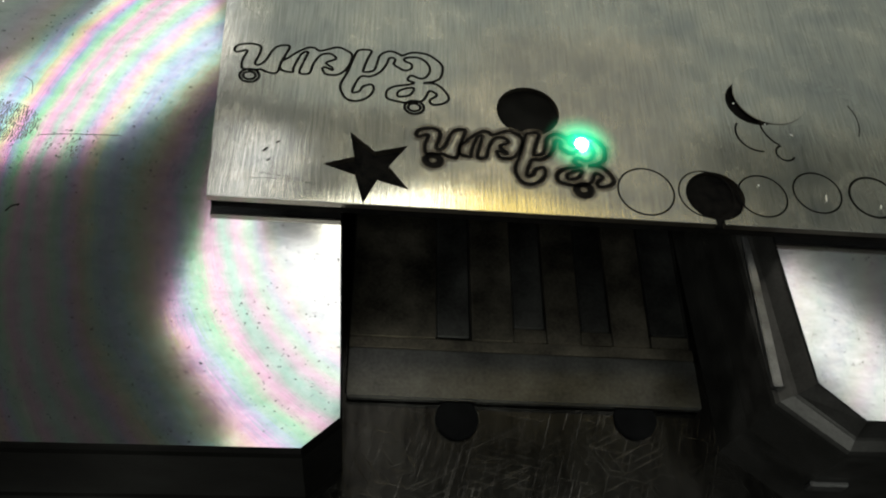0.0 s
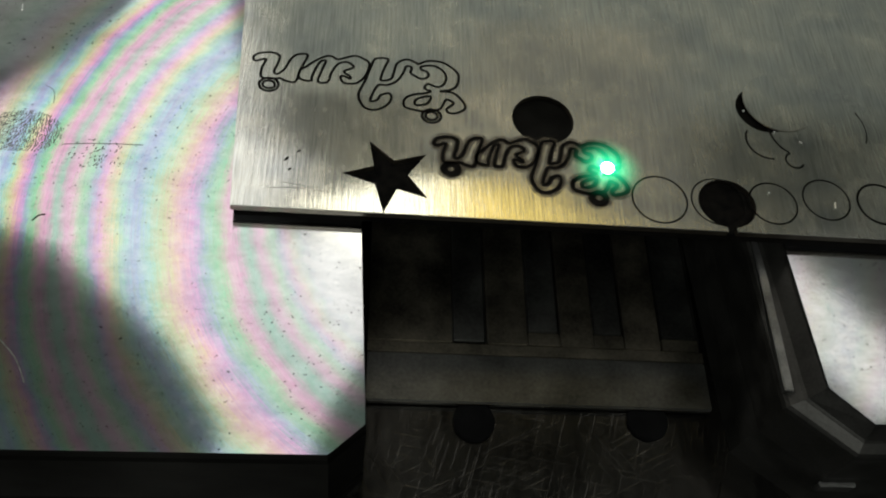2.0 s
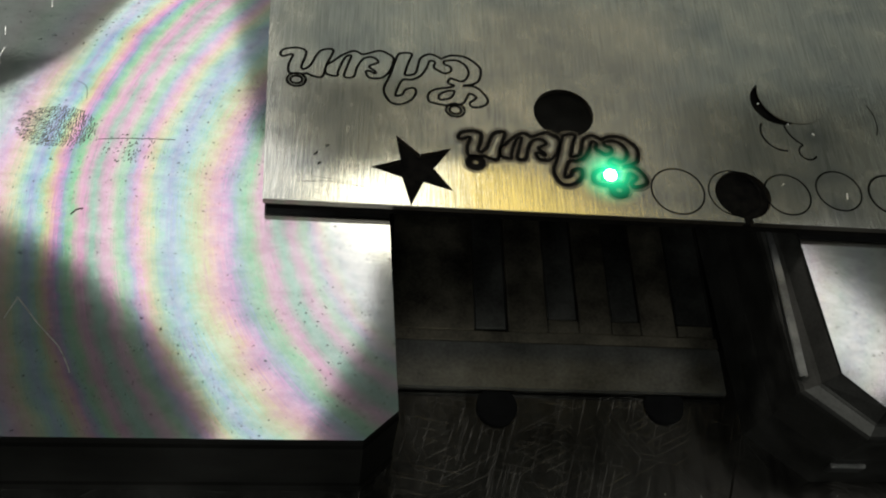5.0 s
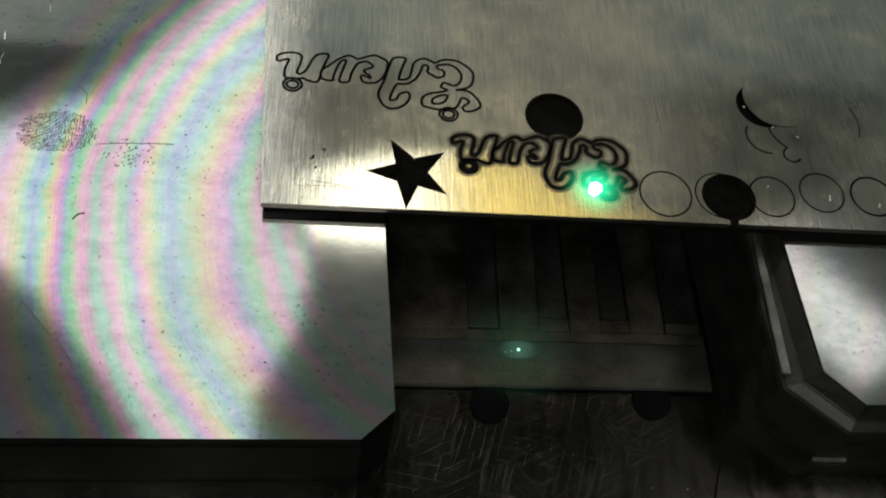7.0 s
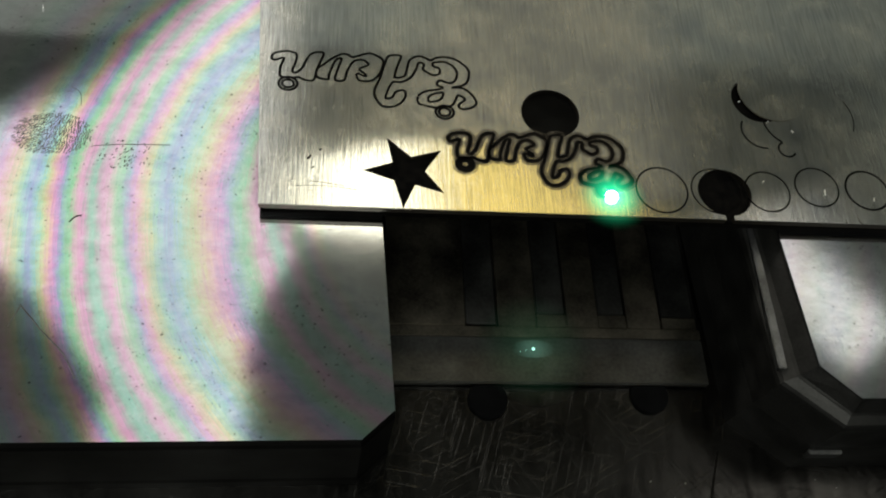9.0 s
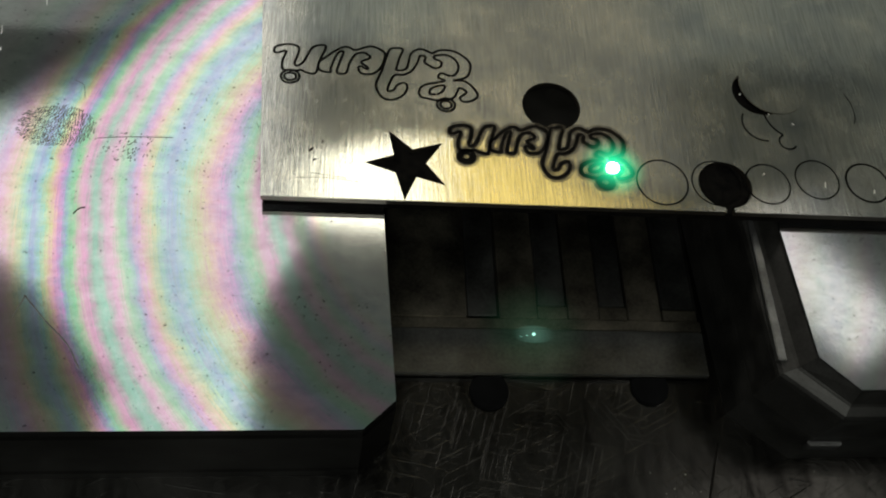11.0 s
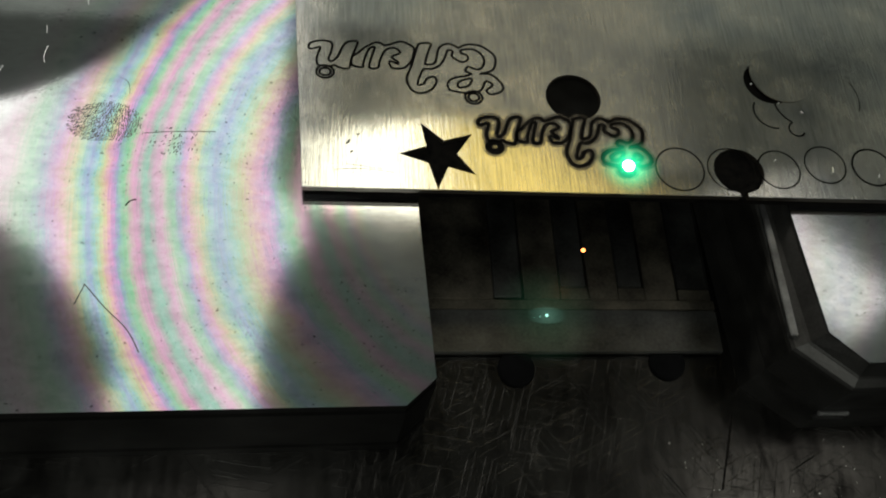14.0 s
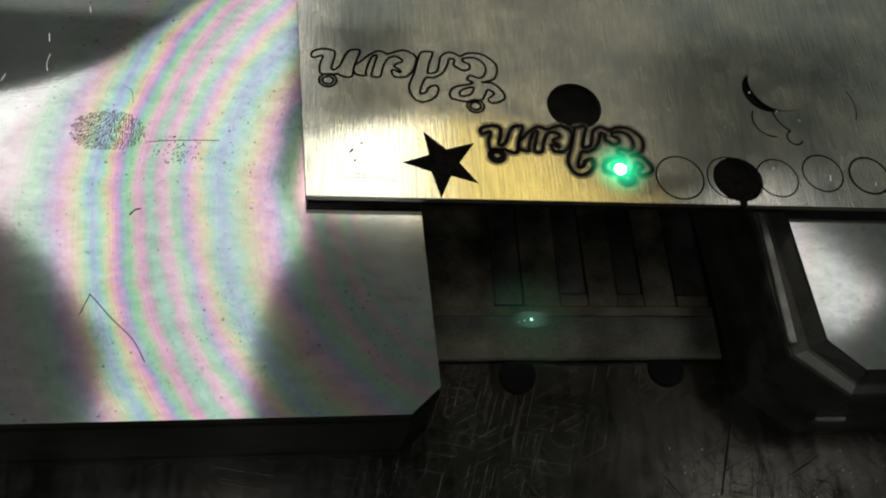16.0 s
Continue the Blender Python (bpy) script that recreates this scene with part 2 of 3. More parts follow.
STEEL = ground_steel()
BRUSHED = brushed_plate()
EDGE = metal("cut_edge", (0.03, 0.025, 0.02), (0.07, 0.06, 0.045), 0.5)
# black steel with the west flank's shade put into its tone
SHADED_BLACK = metal("shaded_black_steel", (0.002, 0.002, 0.0018), (0.008, 0.0078, 0.007), 0.6, 80)
# lighter copy of that steel for the better lit east flank
FLANK = metal("lighter_flank_steel", (0.014, 0.0135, 0.012), (0.034, 0.033, 0.03), 0.6, 80)
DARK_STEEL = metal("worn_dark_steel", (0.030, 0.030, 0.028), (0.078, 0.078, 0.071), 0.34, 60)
# brownish steel, lightened to hold the pit's warm patches of light
TAN_STEEL = metal("warm_lit_steel", (0.034, 0.031, 0.025), (0.118, 0.106, 0.080), 0.34, 75)
# black of burnt cuts, also of the sheet that paints shade under the plate
SOOT_AND_SHADE = metal("burnt_kerf_and_shade", (0.0010, 0.0010, 0.0010), (0.004, 0.0036, 0.003), 0.8, 300, 0.0)
GREASE = metal("dried_grease", (0.03, 0.03, 0.027), (0.10, 0.10, 0.09), 0.6, 700, 0.0)
BURR = metal("bright_burr", (0.6, 0.6, 0.58), (0.8, 0.8, 0.78), 0.35, 300)
# bright steel tone for painted edge highlights
HIGHLIGHT = metal("edge_highlight", (0.10, 0.10, 0.095), (0.26, 0.26, 0.25), 0.36, 120)
MATT_BLACK = metal("matt_black", (0.0015, 0.0015, 0.0015), (0.003, 0.003, 0.003), 0.7, 120, 0.0)
TABLE = scratched()
# tones and height of the unseen ceiling set what plate and jaw mirror
CEILING_PAINT = metal("grey_ceiling_paint", (0.22, 0.227, 0.22), (0.26, 0.268, 0.26), 0.8, 2, 0.0)
DARK_PAINT = metal("dark_wall_paint", (0.05, 0.052, 0.05), (0.075, 0.078, 0.075), 0.8, 2, 0.0)
CEIL = 2.86
FLAG_CLOTH = metal("grey_cloth", (0.20, 0.205, 0.20), (0.26, 0.265, 0.26), 0.9, 60, 0.0)
PAINT = metal("grey_wall_paint", (0.44, 0.45, 0.42), (0.51, 0.52, 0.485), 0.7, 2, 0.0)

# ---- helpers for things ----


def part(name, bm, mat, parent=None, label=""):
    me = bpy.data.meshes.new(name)
    bm.normal_update()
    bm.to_mesh(me)
    bm.free()
    me.materials.append(mat)
    ob = new(name, me)
    if parent:
        ob.parent = parent
    if label:
        ob["label"] = label
    return ob


def thing(name, label, category, at=(0, 0, 0), group="", kind=""):
    ob = new(name)
    ob.location = at
    return tagged(ob, label, category, group, kind)


def box_bm(x0, y0, z0, x1, y1, z1, bevel=0.0):
    bm = bmesh.new()
    bmesh.ops.create_cube(bm, size=1)
    for v in bm.verts:
        v.co = Vector(((x0, x1)[v.co.x > 0], (y0, y1)[v.co.y > 0], (z0, z1)[v.co.z > 0]))
    if bevel:
        bmesh.ops.bevel(bm, geom=bm.edges[:], offset=bevel, segments=2, affect="EDGES")
    return bm


def disc_bm(x, y, z0, z1, r, n=48, bevel=0.0, top=1.0):
    bm = bmesh.new()
    bmesh.ops.create_cone(bm, cap_ends=True, segments=n, radius1=r, radius2=r * top, depth=z1 - z0, matrix=Matrix.Translation((x, y, (z0 + z1) / 2)))
    if bevel:
        bmesh.ops.bevel(bm, geom=[e for e in bm.edges if abs(e.verts[0].co.z - e.verts[1].co.z) < 1e-7], offset=bevel, segments=2, affect="EDGES")
    return bm


def loft_bm(rings, cap=True):
    """Closed rings of equal count, one above the other."""
    bm = bmesh.new()
    rows = [[bm.verts.new(p) for p in ring] for ring in rings]
    n = len(rows[0])
    for a, b in zip(rows, rows[1:]):
        for k in range(n):
            bm.faces.new((a[k], a[(k + 1) % n], b[(k + 1) % n], b[k]))
    if cap:
        bm.faces.new(rows[0][::-1])
        bm.faces.new(rows[-1])
    bmesh.ops.recalc_face_normals(bm, faces=bm.faces[:])
    return bm


def smooth_path(points, closed, steps=5):
    """Catmull-Rom through the points."""
    n = len(points)
    pts = [Vector(p) for p in points]
    out = []
    for k in range(n if closed else n - 1):
        if closed:
            a, b, c, d = (pts[(k + q) % n] for q in (-1, 0, 1, 2))
        else:
            a, b, c, d = pts[max(k - 1, 0)], pts[k], pts[k + 1], pts[min(k + 2, n - 1)]
        for s in range(steps):
            t = s / steps
            out.append(0.5 * (2 * b + (c - a) * t + (2 * a - 5 * b + 4 * c - d) * t * t + (3 * b - a - 3 * c + d) * t ** 3))
    if not closed:
        out.append(pts[-1])
    return out


def groove_bm(path, closed, width, z, rise=0.00012):
    """A low, rounded burr along a path on the plate."""
    bm = bmesh.new()
    n = len(path)
    rows = []
    for k, p in enumerate(path):
        a = path[(k - 1) % n] if closed or k else path[k]
        b = path[(k + 1) % n] if closed or k < n - 1 else path[k]
        d = (b - a)
        d = d.normalized() if d.length > 1e-9 else Vector((1, 0))
        s = Vector((-d.y, d.x)) * width / 2
        rows.append([bm.verts.new((p.x + s.x * q, p.y + s.y * q, z + h)) for q, h in ((-1, 0), (-0.5, rise), (0.5, rise), (1, 0))])
    for k in range(n if closed else n - 1):
        a, b = rows[k], rows[(k + 1) % n]
        for q in range(3):
            bm.faces.new((a[q], a[q + 1], b[q + 1], b[q]))
    bmesh.ops.recalc_face_normals(bm, faces=bm.faces[:])
    return bm


MM = 0.001
Z_WORK, Z_JAW, Z_SLAB, Z_TABLE = 0.0600, 0.0543, 0.012, 0.0085

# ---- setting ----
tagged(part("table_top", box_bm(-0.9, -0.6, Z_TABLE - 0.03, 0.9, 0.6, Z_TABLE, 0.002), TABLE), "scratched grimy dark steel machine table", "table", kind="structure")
tagged(part("floor", box_bm(-2.5, -2.5, -0.95, 2.5, 2.5, -0.9), PAINT), "plain grey workshop floor", "floor", kind="structure")
tagged(part("ceiling", box_bm(-2.5, -2.5, CEIL, 2.5, 2.5, CEIL + 0.1), CEILING_PAINT), "plain grey workshop ceiling", "ceiling", kind="structure")
# unseen walls; the south one is dark so south-facing sides get little light
for nm, b in (("wall_north", (-2.5, 2.5, -0.9, 2.5, 2.6, CEIL)), ("wall_south", (-2.5, -2.6, -0.9, 2.5, -2.5, CEIL)), ("wall_east", (2.5, -2.5, -0.9, 2.6, 2.5, CEIL)), ("wall_west", (-2.6, -2.5, -0.9, -2.5, 2.5, CEIL))):
    tagged(part(nm, box_bm(*b), DARK_PAINT if nm == "wall_south" else PAINT), "unseen south wall painted dark to dim the faces toward it" if nm == "wall_south" else "plain grey painted workshop wall", "wall", kind="structure")

tagged(part("table_base", box_bm(-0.8, -0.5, -0.9, 0.8, 0.5, Z_TABLE - 0.03, 0.004), SHADED_BLACK), "black sheet-metal base under the machine table", "table base", kind="structure")

# ---- jaws ----


def outline(side, d):
    """Jaw outline grown by d: side -1 lies to the west of the pit, 1 to the east."""
    far = 0.33
    if side < 0:
        return [(-far, 0.16), (-far, -0.0742 - d), (-0.0180 + 0.41 * d, -0.0709 - d), (-0.0087 + d, -0.0624 - 0.41 * d), (-0.0210 + d, 0.16)]
    return [(0.1085 - d, 0.16), (0.1215 - 1.4 * d, -0.0475 - 0.41 * d), (0.1327 - 0.41 * d, -0.0580 - d), (far, -0.0560 - d), (far, 0.16)]


def jaw(side, label, levels, flank):
    ob = thing("jaw_block", label, "vise jaw", (0, 0, 0), "machine jaws")
    top = Z_JAW
    part("top_plate", loft_bm([[(*p, z) for p in outline(side, d)] for d, z in ((0, top - 0.0012), (0, top - 0.0001), (-0.0001, top))]), STEEL, ob, "polished steel top with rainbow sheen fixed in a surface film")
    # side faces painted black so the rim shows no bright line
    rim = ob.children[0].data
    rim.materials.append(SHADED_BLACK)
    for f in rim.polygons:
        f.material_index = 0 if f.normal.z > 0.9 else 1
    part("body", loft_bm([[(*p, z) for p in outline(side, d)] for d, z in levels[::-1]]), flank, ob, "dark steel stepped flank, light and shade in its tone")
    return ob


jaw(-1, "polished steel jaw block with rainbow sheen fixed in its top", [(-0.0002, Z_JAW - 0.0012), (0.0, 0.050), (0.0004, 0.048), (0.0004, 0.016), (0.0008, 0.014), (0.0008, Z_TABLE)], SHADED_BLACK)
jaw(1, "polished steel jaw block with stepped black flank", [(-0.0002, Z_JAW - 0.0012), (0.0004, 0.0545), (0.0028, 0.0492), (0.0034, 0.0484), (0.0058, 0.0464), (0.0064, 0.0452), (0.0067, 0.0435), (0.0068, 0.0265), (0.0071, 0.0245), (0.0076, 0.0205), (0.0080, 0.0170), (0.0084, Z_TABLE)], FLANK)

# bright strips paint the highlights on the flank's lip and foot
worn = thing("edge_strip", "narrow bright strip painted for the highlight on the black flank", "metal strip", (0, 0, 0), "worn strips")
part("strip", box_bm(0.1118, -0.046, 0.0455, 0.1146, 0.012, 0.04815, 0.0003), HIGHLIGHT, worn)
worn = thing("edge_strip", "short bright strip painted for the highlight on the jaw's foot", "metal strip", (0, 0, 0), "worn strips")
part("strip", box_bm(0.1288, -0.0665, 0.0195, 0.1405, -0.0648, 0.0247, 0.0004), HIGHLIGHT, worn)

# ---- pit between the jaws ----
slab = thing("slotted_slab", "worn dark steel slab with machined slots", "machine bed")
# black floor puts the shade of the slot gaps into its colour
part("underplate", box_bm(-0.0085, -0.036, Z_TABLE, 0.1055, 0.14, Z_TABLE + 0.0006), SHADED_BLACK, slab)
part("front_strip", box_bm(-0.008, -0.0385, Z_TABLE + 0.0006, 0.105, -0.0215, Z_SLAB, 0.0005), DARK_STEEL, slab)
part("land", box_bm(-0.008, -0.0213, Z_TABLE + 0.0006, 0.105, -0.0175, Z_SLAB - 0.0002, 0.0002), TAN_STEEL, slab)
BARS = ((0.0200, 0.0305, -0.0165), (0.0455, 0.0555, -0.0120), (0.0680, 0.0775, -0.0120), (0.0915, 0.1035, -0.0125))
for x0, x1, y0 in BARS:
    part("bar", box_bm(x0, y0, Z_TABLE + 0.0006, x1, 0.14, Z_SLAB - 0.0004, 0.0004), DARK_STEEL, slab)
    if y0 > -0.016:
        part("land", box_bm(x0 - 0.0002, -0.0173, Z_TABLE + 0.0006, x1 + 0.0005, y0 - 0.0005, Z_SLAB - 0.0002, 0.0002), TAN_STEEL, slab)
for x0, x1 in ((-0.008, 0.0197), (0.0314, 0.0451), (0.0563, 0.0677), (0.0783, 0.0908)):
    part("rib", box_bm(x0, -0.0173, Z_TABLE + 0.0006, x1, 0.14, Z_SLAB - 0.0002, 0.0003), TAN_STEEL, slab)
# near-black discs at two round dark spots on the table
for x, y in ((0.0265, -0.0435), (0.0835, -0.0415)):
    tagged(part("rubber_pad", disc_bm(x, y, Z_TABLE, Z_TABLE + 0.0012, 0.0068, bevel=0.0004), MATT_BLACK), "round near-black disc on the table", "pad", "table pads")

# ---- workpiece ----
STAR = [(-4.6 + r * math.cos(radians(a)), 14.0 + r * math.sin(radians(a))) for k in range(5) for r, a in ((14.0, (117, 181, 264, 326, 397)[k]), (5.6, (147, 222, 295, 2, 76)[k]))]


def ring_pts(x, y, r, n=40, ry=None):
    return [(x + r * math.cos(2 * math.pi * k / n), y + (ry or r) * math.sin(2 * math.pi * k / n)) for k in range(n)]


def sheet_with_holes(rim, holes, z0, z1):
    """A flat sheet with holes through it, by triangle fill between the rims."""
    bm = bmesh.new()
    edges = []
    for loop in (rim, *holes):
        vs = [bm.verts.new((x * MM, y * MM, z1)) for x, y in loop]
        edges += [bm.edges.new((vs[k], vs[(k + 1) % len(vs)])) for k in range(len(vs))]
    bmesh.ops.triangle_fill(bm, use_beauty=True, use_dissolve=False, edges=edges)
    ext = bmesh.ops.extrude_face_region(bm, geom=bm.faces[:])
    for v in [g for g in ext["geom"] if isinstance(g, bmesh.types.BMVert)]:
        v.co.z = z0
    bmesh.ops.recalc_face_normals(bm, faces=bm.faces[:])
    return bm


plate = thing("metal_plate", "thin brushed metal plate with cut-out shapes", "metal plate")
disc_open = [(100 + 9.2 * math.cos(a), 10.5 + 9.0 * math.sin(a)) for a in [radians(-90 + 9 + k * (342 / 40)) for k in range(41)]]
rim = [(-50, 0), (98.6, 0), *disc_open[::-1], (101.4, 0), (300, 0), (296, 155), (-58, 155)]
sheet = part("sheet", sheet_with_holes(rim, [STAR, ring_pts(44, 39.3, 10.0), ring_pts(119.6, 49.6, 9.6)], Z_WORK - 0.0022, Z_WORK), BRUSHED, plate)
sheet.data.materials.append(EDGE)
for f in sheet.data.polygons:
    f.material_index = 0 if f.normal.z > 0.5 else 1

# added black sheet: puts the shade of gap and holes into its colour
part("backing_plate", loft_bm([[(-0.0493, 0.0006, z), (0.299, 0.0006, z), (0.295, 0.154, z), (-0.0573, 0.154, z)] for z in (Z_JAW, Z_WORK - 0.0023)]), SOOT_AND_SHADE, plate, "added black sheet standing for the shade under the plate")

ZT = Z_WORK + 0.00001


def soot_film():
    """Thin patchy soot that lets the plate show through."""
    m, nt, b = material("soot_film")
    b.inputs["Base Color"].default_value = (0.035, 0.026, 0.012, 1)
    b.inputs["Roughness"].default_value = 0.7
    tr = nt.nodes.new("ShaderNodeBsdfTransparent")
    mix = nt.nodes.new("ShaderNodeMixShader")
    nt.links.new(ramp(nt, noise_of(nt, coords(nt), 420, 4), [(0.35, grey(0.12)), (0.65, grey(0.62))]), mix.inputs[0])
    nt.links.new(tr.outputs[0], mix.inputs[1])
    nt.links.new(b.outputs[0], mix.inputs[2])
    nt.links.new(mix.outputs[0], nt.nodes["Material Output"].inputs["Surface"])
    return m


STAIN = soot_film()
# thin bright lines paint the lit top of the front edge
for x0, x1 in ((-49.8, 98.4), (101.6, 299)):
    part("edge_burr", groove_bm([Vector((x0 + (x1 - x0) * k / 30, 0.16 + 0.05 * math.sin(k * 1.7))) * MM for k in range(31)], False, 0.00022, Z_WORK + 0.00001, 0.00008), HIGHLIGHT, plate, "bright line painted for the lit front edge")


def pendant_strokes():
    """Lettering-shaped contour of the name pendant that is being cut, in millimetres, stroke by stroke."""
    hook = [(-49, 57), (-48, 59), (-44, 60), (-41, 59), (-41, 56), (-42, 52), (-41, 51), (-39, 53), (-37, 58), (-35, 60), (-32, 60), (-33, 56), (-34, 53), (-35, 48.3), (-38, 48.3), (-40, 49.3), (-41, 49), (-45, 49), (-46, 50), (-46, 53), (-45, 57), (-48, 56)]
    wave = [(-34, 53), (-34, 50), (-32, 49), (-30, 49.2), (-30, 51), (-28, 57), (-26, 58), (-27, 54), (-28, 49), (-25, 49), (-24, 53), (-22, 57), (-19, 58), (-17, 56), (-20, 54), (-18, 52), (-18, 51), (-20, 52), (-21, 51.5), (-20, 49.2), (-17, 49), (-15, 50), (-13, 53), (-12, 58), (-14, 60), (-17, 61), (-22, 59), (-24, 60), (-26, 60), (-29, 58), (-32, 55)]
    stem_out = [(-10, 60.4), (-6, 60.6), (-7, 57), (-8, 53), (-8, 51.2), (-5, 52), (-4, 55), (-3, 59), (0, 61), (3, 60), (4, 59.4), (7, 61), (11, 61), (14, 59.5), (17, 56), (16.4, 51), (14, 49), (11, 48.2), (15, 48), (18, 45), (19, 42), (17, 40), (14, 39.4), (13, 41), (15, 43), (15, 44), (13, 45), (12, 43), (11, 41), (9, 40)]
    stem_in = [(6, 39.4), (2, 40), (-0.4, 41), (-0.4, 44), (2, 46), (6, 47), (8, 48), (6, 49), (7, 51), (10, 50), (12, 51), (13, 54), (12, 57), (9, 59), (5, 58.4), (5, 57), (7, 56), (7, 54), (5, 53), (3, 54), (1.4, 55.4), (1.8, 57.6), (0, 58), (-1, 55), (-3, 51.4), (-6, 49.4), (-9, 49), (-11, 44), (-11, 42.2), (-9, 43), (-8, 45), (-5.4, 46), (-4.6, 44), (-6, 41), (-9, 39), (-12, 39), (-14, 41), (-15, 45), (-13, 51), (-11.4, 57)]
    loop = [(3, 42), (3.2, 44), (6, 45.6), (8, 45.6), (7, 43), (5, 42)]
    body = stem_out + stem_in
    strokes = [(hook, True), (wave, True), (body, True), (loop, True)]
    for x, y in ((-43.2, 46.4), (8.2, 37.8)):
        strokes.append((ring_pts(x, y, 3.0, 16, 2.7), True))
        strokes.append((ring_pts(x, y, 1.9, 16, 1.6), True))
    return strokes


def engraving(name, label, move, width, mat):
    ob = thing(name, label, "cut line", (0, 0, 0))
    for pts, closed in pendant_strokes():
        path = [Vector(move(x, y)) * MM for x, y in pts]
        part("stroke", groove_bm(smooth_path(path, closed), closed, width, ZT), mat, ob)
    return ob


engraving("pendant_outline", "thin dark lettering-shaped pendant outline scored into the plate", lambda x, y: (x, y), 0.0009, SOOT_AND_SHADE)
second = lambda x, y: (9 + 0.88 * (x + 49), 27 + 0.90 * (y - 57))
engraving("burnt_pendant_outline", "thick burnt lettering-shaped pendant outline cut by laser", second, 0.0018, SOOT_AND_SHADE)
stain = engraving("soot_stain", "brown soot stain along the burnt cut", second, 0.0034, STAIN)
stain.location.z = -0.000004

for x, y, r, w in ((78.5, 10.6, 8.6, 0.0006), (97.3, 11, 8.6, 0.0005), (115, 11.5, 7.7, 0.0006), (133, 14, 7.6, 0.0006), (151, 13.5, 7.6, 0.0008)):
    ob = thing("scored_ring", "thin dark circle scored into the plate", "cut line", (0, 0, 0), "scored circles")
    pts = [Vector(p) * MM for p in ring_pts(x, y, r, 48)]
    part("line", groove_bm(pts, True, w, ZT), SOOT_AND_SHADE, ob)

# loose slugs and half-cut discs
def slug(x, y, r, tilt, lift, label, name="cut_disc"):
    bm = disc_bm(0, 0, -0.0005, 0.0, r * MM, 56, 0.0001)
    ob = part(name, bm, BRUSHED)
    ob.data.materials.append(EDGE)
    for f in ob.data.polygons:
        f.material_index = 0 if f.normal.z > 0.95 else 1
    ob.matrix_world = pose(x * MM, y * MM, Z_WORK + lift, *tilt)
    return tagged(ob, label, "metal disc", "cut discs")


# first disc gets near-black in place of the brushed top
slug(44, 39.3, 9.8, (0, 0, 0), -0.0017, "near-black round slug sunk in its hole").data.materials[0] = SHADED_BLACK
slug(125.4, 53.0, 12.3, (0, -0.25, 0), 0.0003, "loose grey disc slid across its hole")
for x, y, r, a0, a1 in ((118.5, 36.5, 7.4, 150, 275), (130.4, 41, 10.5, 168, 238), (126.0, 29.0, 3.0, 110, 330), (140, 44, 14.0, -25, 30)):
    ob = thing("kerf_arc", "short dark arc of an unfinished cut", "cut line", (0, 0, 0), "unfinished cuts")
    pts = [Vector((x + r * math.cos(radians(a0 + (a1 - a0) * k / 16)), y + r * math.sin(radians(a0 + (a1 - a0) * k / 16)))) * MM for k in range(17)]
    part("line", groove_bm(pts, False, 0.0007 if r < 12 else 0.0004, ZT), SOOT_AND_SHADE, ob)

# unseen panel for the mirrored lamp, shaped to its bright patch on the jaw
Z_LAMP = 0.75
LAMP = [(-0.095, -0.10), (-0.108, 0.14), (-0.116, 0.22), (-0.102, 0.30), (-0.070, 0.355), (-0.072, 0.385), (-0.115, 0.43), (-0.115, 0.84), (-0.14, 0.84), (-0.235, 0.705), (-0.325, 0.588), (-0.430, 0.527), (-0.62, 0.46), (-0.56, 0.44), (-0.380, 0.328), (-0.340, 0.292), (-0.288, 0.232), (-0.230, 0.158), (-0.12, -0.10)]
highlight_panel = thing("strip_lamp", "unseen glowing panels shaped to draw the plate's bright patch", "lamp", (0, 0, 0))
work_lamp = thing("work_lamp", "unseen glowing panel for the mirrored lamp, shaped to its bright patch", "lamp", (0, 0, 0))
part("diffuser", loft_bm([[(x, y, z) for x, y in LAMP] for z in (Z_LAMP, Z_LAMP + 0.002)]), glow("panel_glow", (1.0, 0.985, 0.95), 1.95), work_lamp, "glowing white panel")
part("cover", loft_bm([[(x, y, z) for x, y in LAMP] for z in (Z_LAMP + 0.003, Z_LAMP + 0.03)]), DARK_PAINT, work_lamp, "dark grey panel cover")
# added panels shaped to the plate's bright patch, its golden end and pale sheen
for nm, shape, tone, power, note in (
        ("arm_diffuser", [(-0.062, 0.395), (0.04, 0.388), (0.085, 0.382), (0.085, 0.519), (0.02, 0.500), (-0.05, 0.476)], (1.0, 0.95, 0.76), 5.0, "white panel for the bright patch on the plate"),
        ("warm_diffuser", [(0.088, 0.382), (0.22, 0.368), (0.38, 0.366), (0.31, 0.425), (0.21, 0.500), (0.088, 0.520)], (1.0, 0.75, 0.22), 2.2, "yellow panel for the golden end of the patch"),
        ("pale_diffuser", [(0.10, 0.535), (0.34, 0.432), (0.42, 0.44), (0.42, 0.80), (0.15, 0.80), (0.05, 0.56)], (1.0, 0.97, 0.80), 0.34, "dim panel added to brighten the plate")):
    part(nm, loft_bm([[(x, y, z) for x, y in shape] for z in (Z_LAMP - 0.006, Z_LAMP - 0.004)]), glow(nm + "_glow", tone, power), highlight_panel, note)
part("cover", loft_bm([[(x, y, z) for x, y in [(-0.062, 0.395), (0.05, 0.388), (0.38, 0.366), (0.31, 0.425), (0.118, 0.522), (-0.05, 0.476)]] for z in (Z_LAMP - 0.003, Z_LAMP + 0.0)]), DARK_PAINT, highlight_panel)
part("rod", disc_bm(0.2, 0.46, Z_LAMP, CEIL, 0.005, 12), MATT_BLACK, highlight_panel)
# second unseen panel, added to widen the early bright patch on the jaw
side_lamp = thing("side_lamp", "unseen panel added to widen the jaw's early bright patch", "lamp", (0, 0, 0))
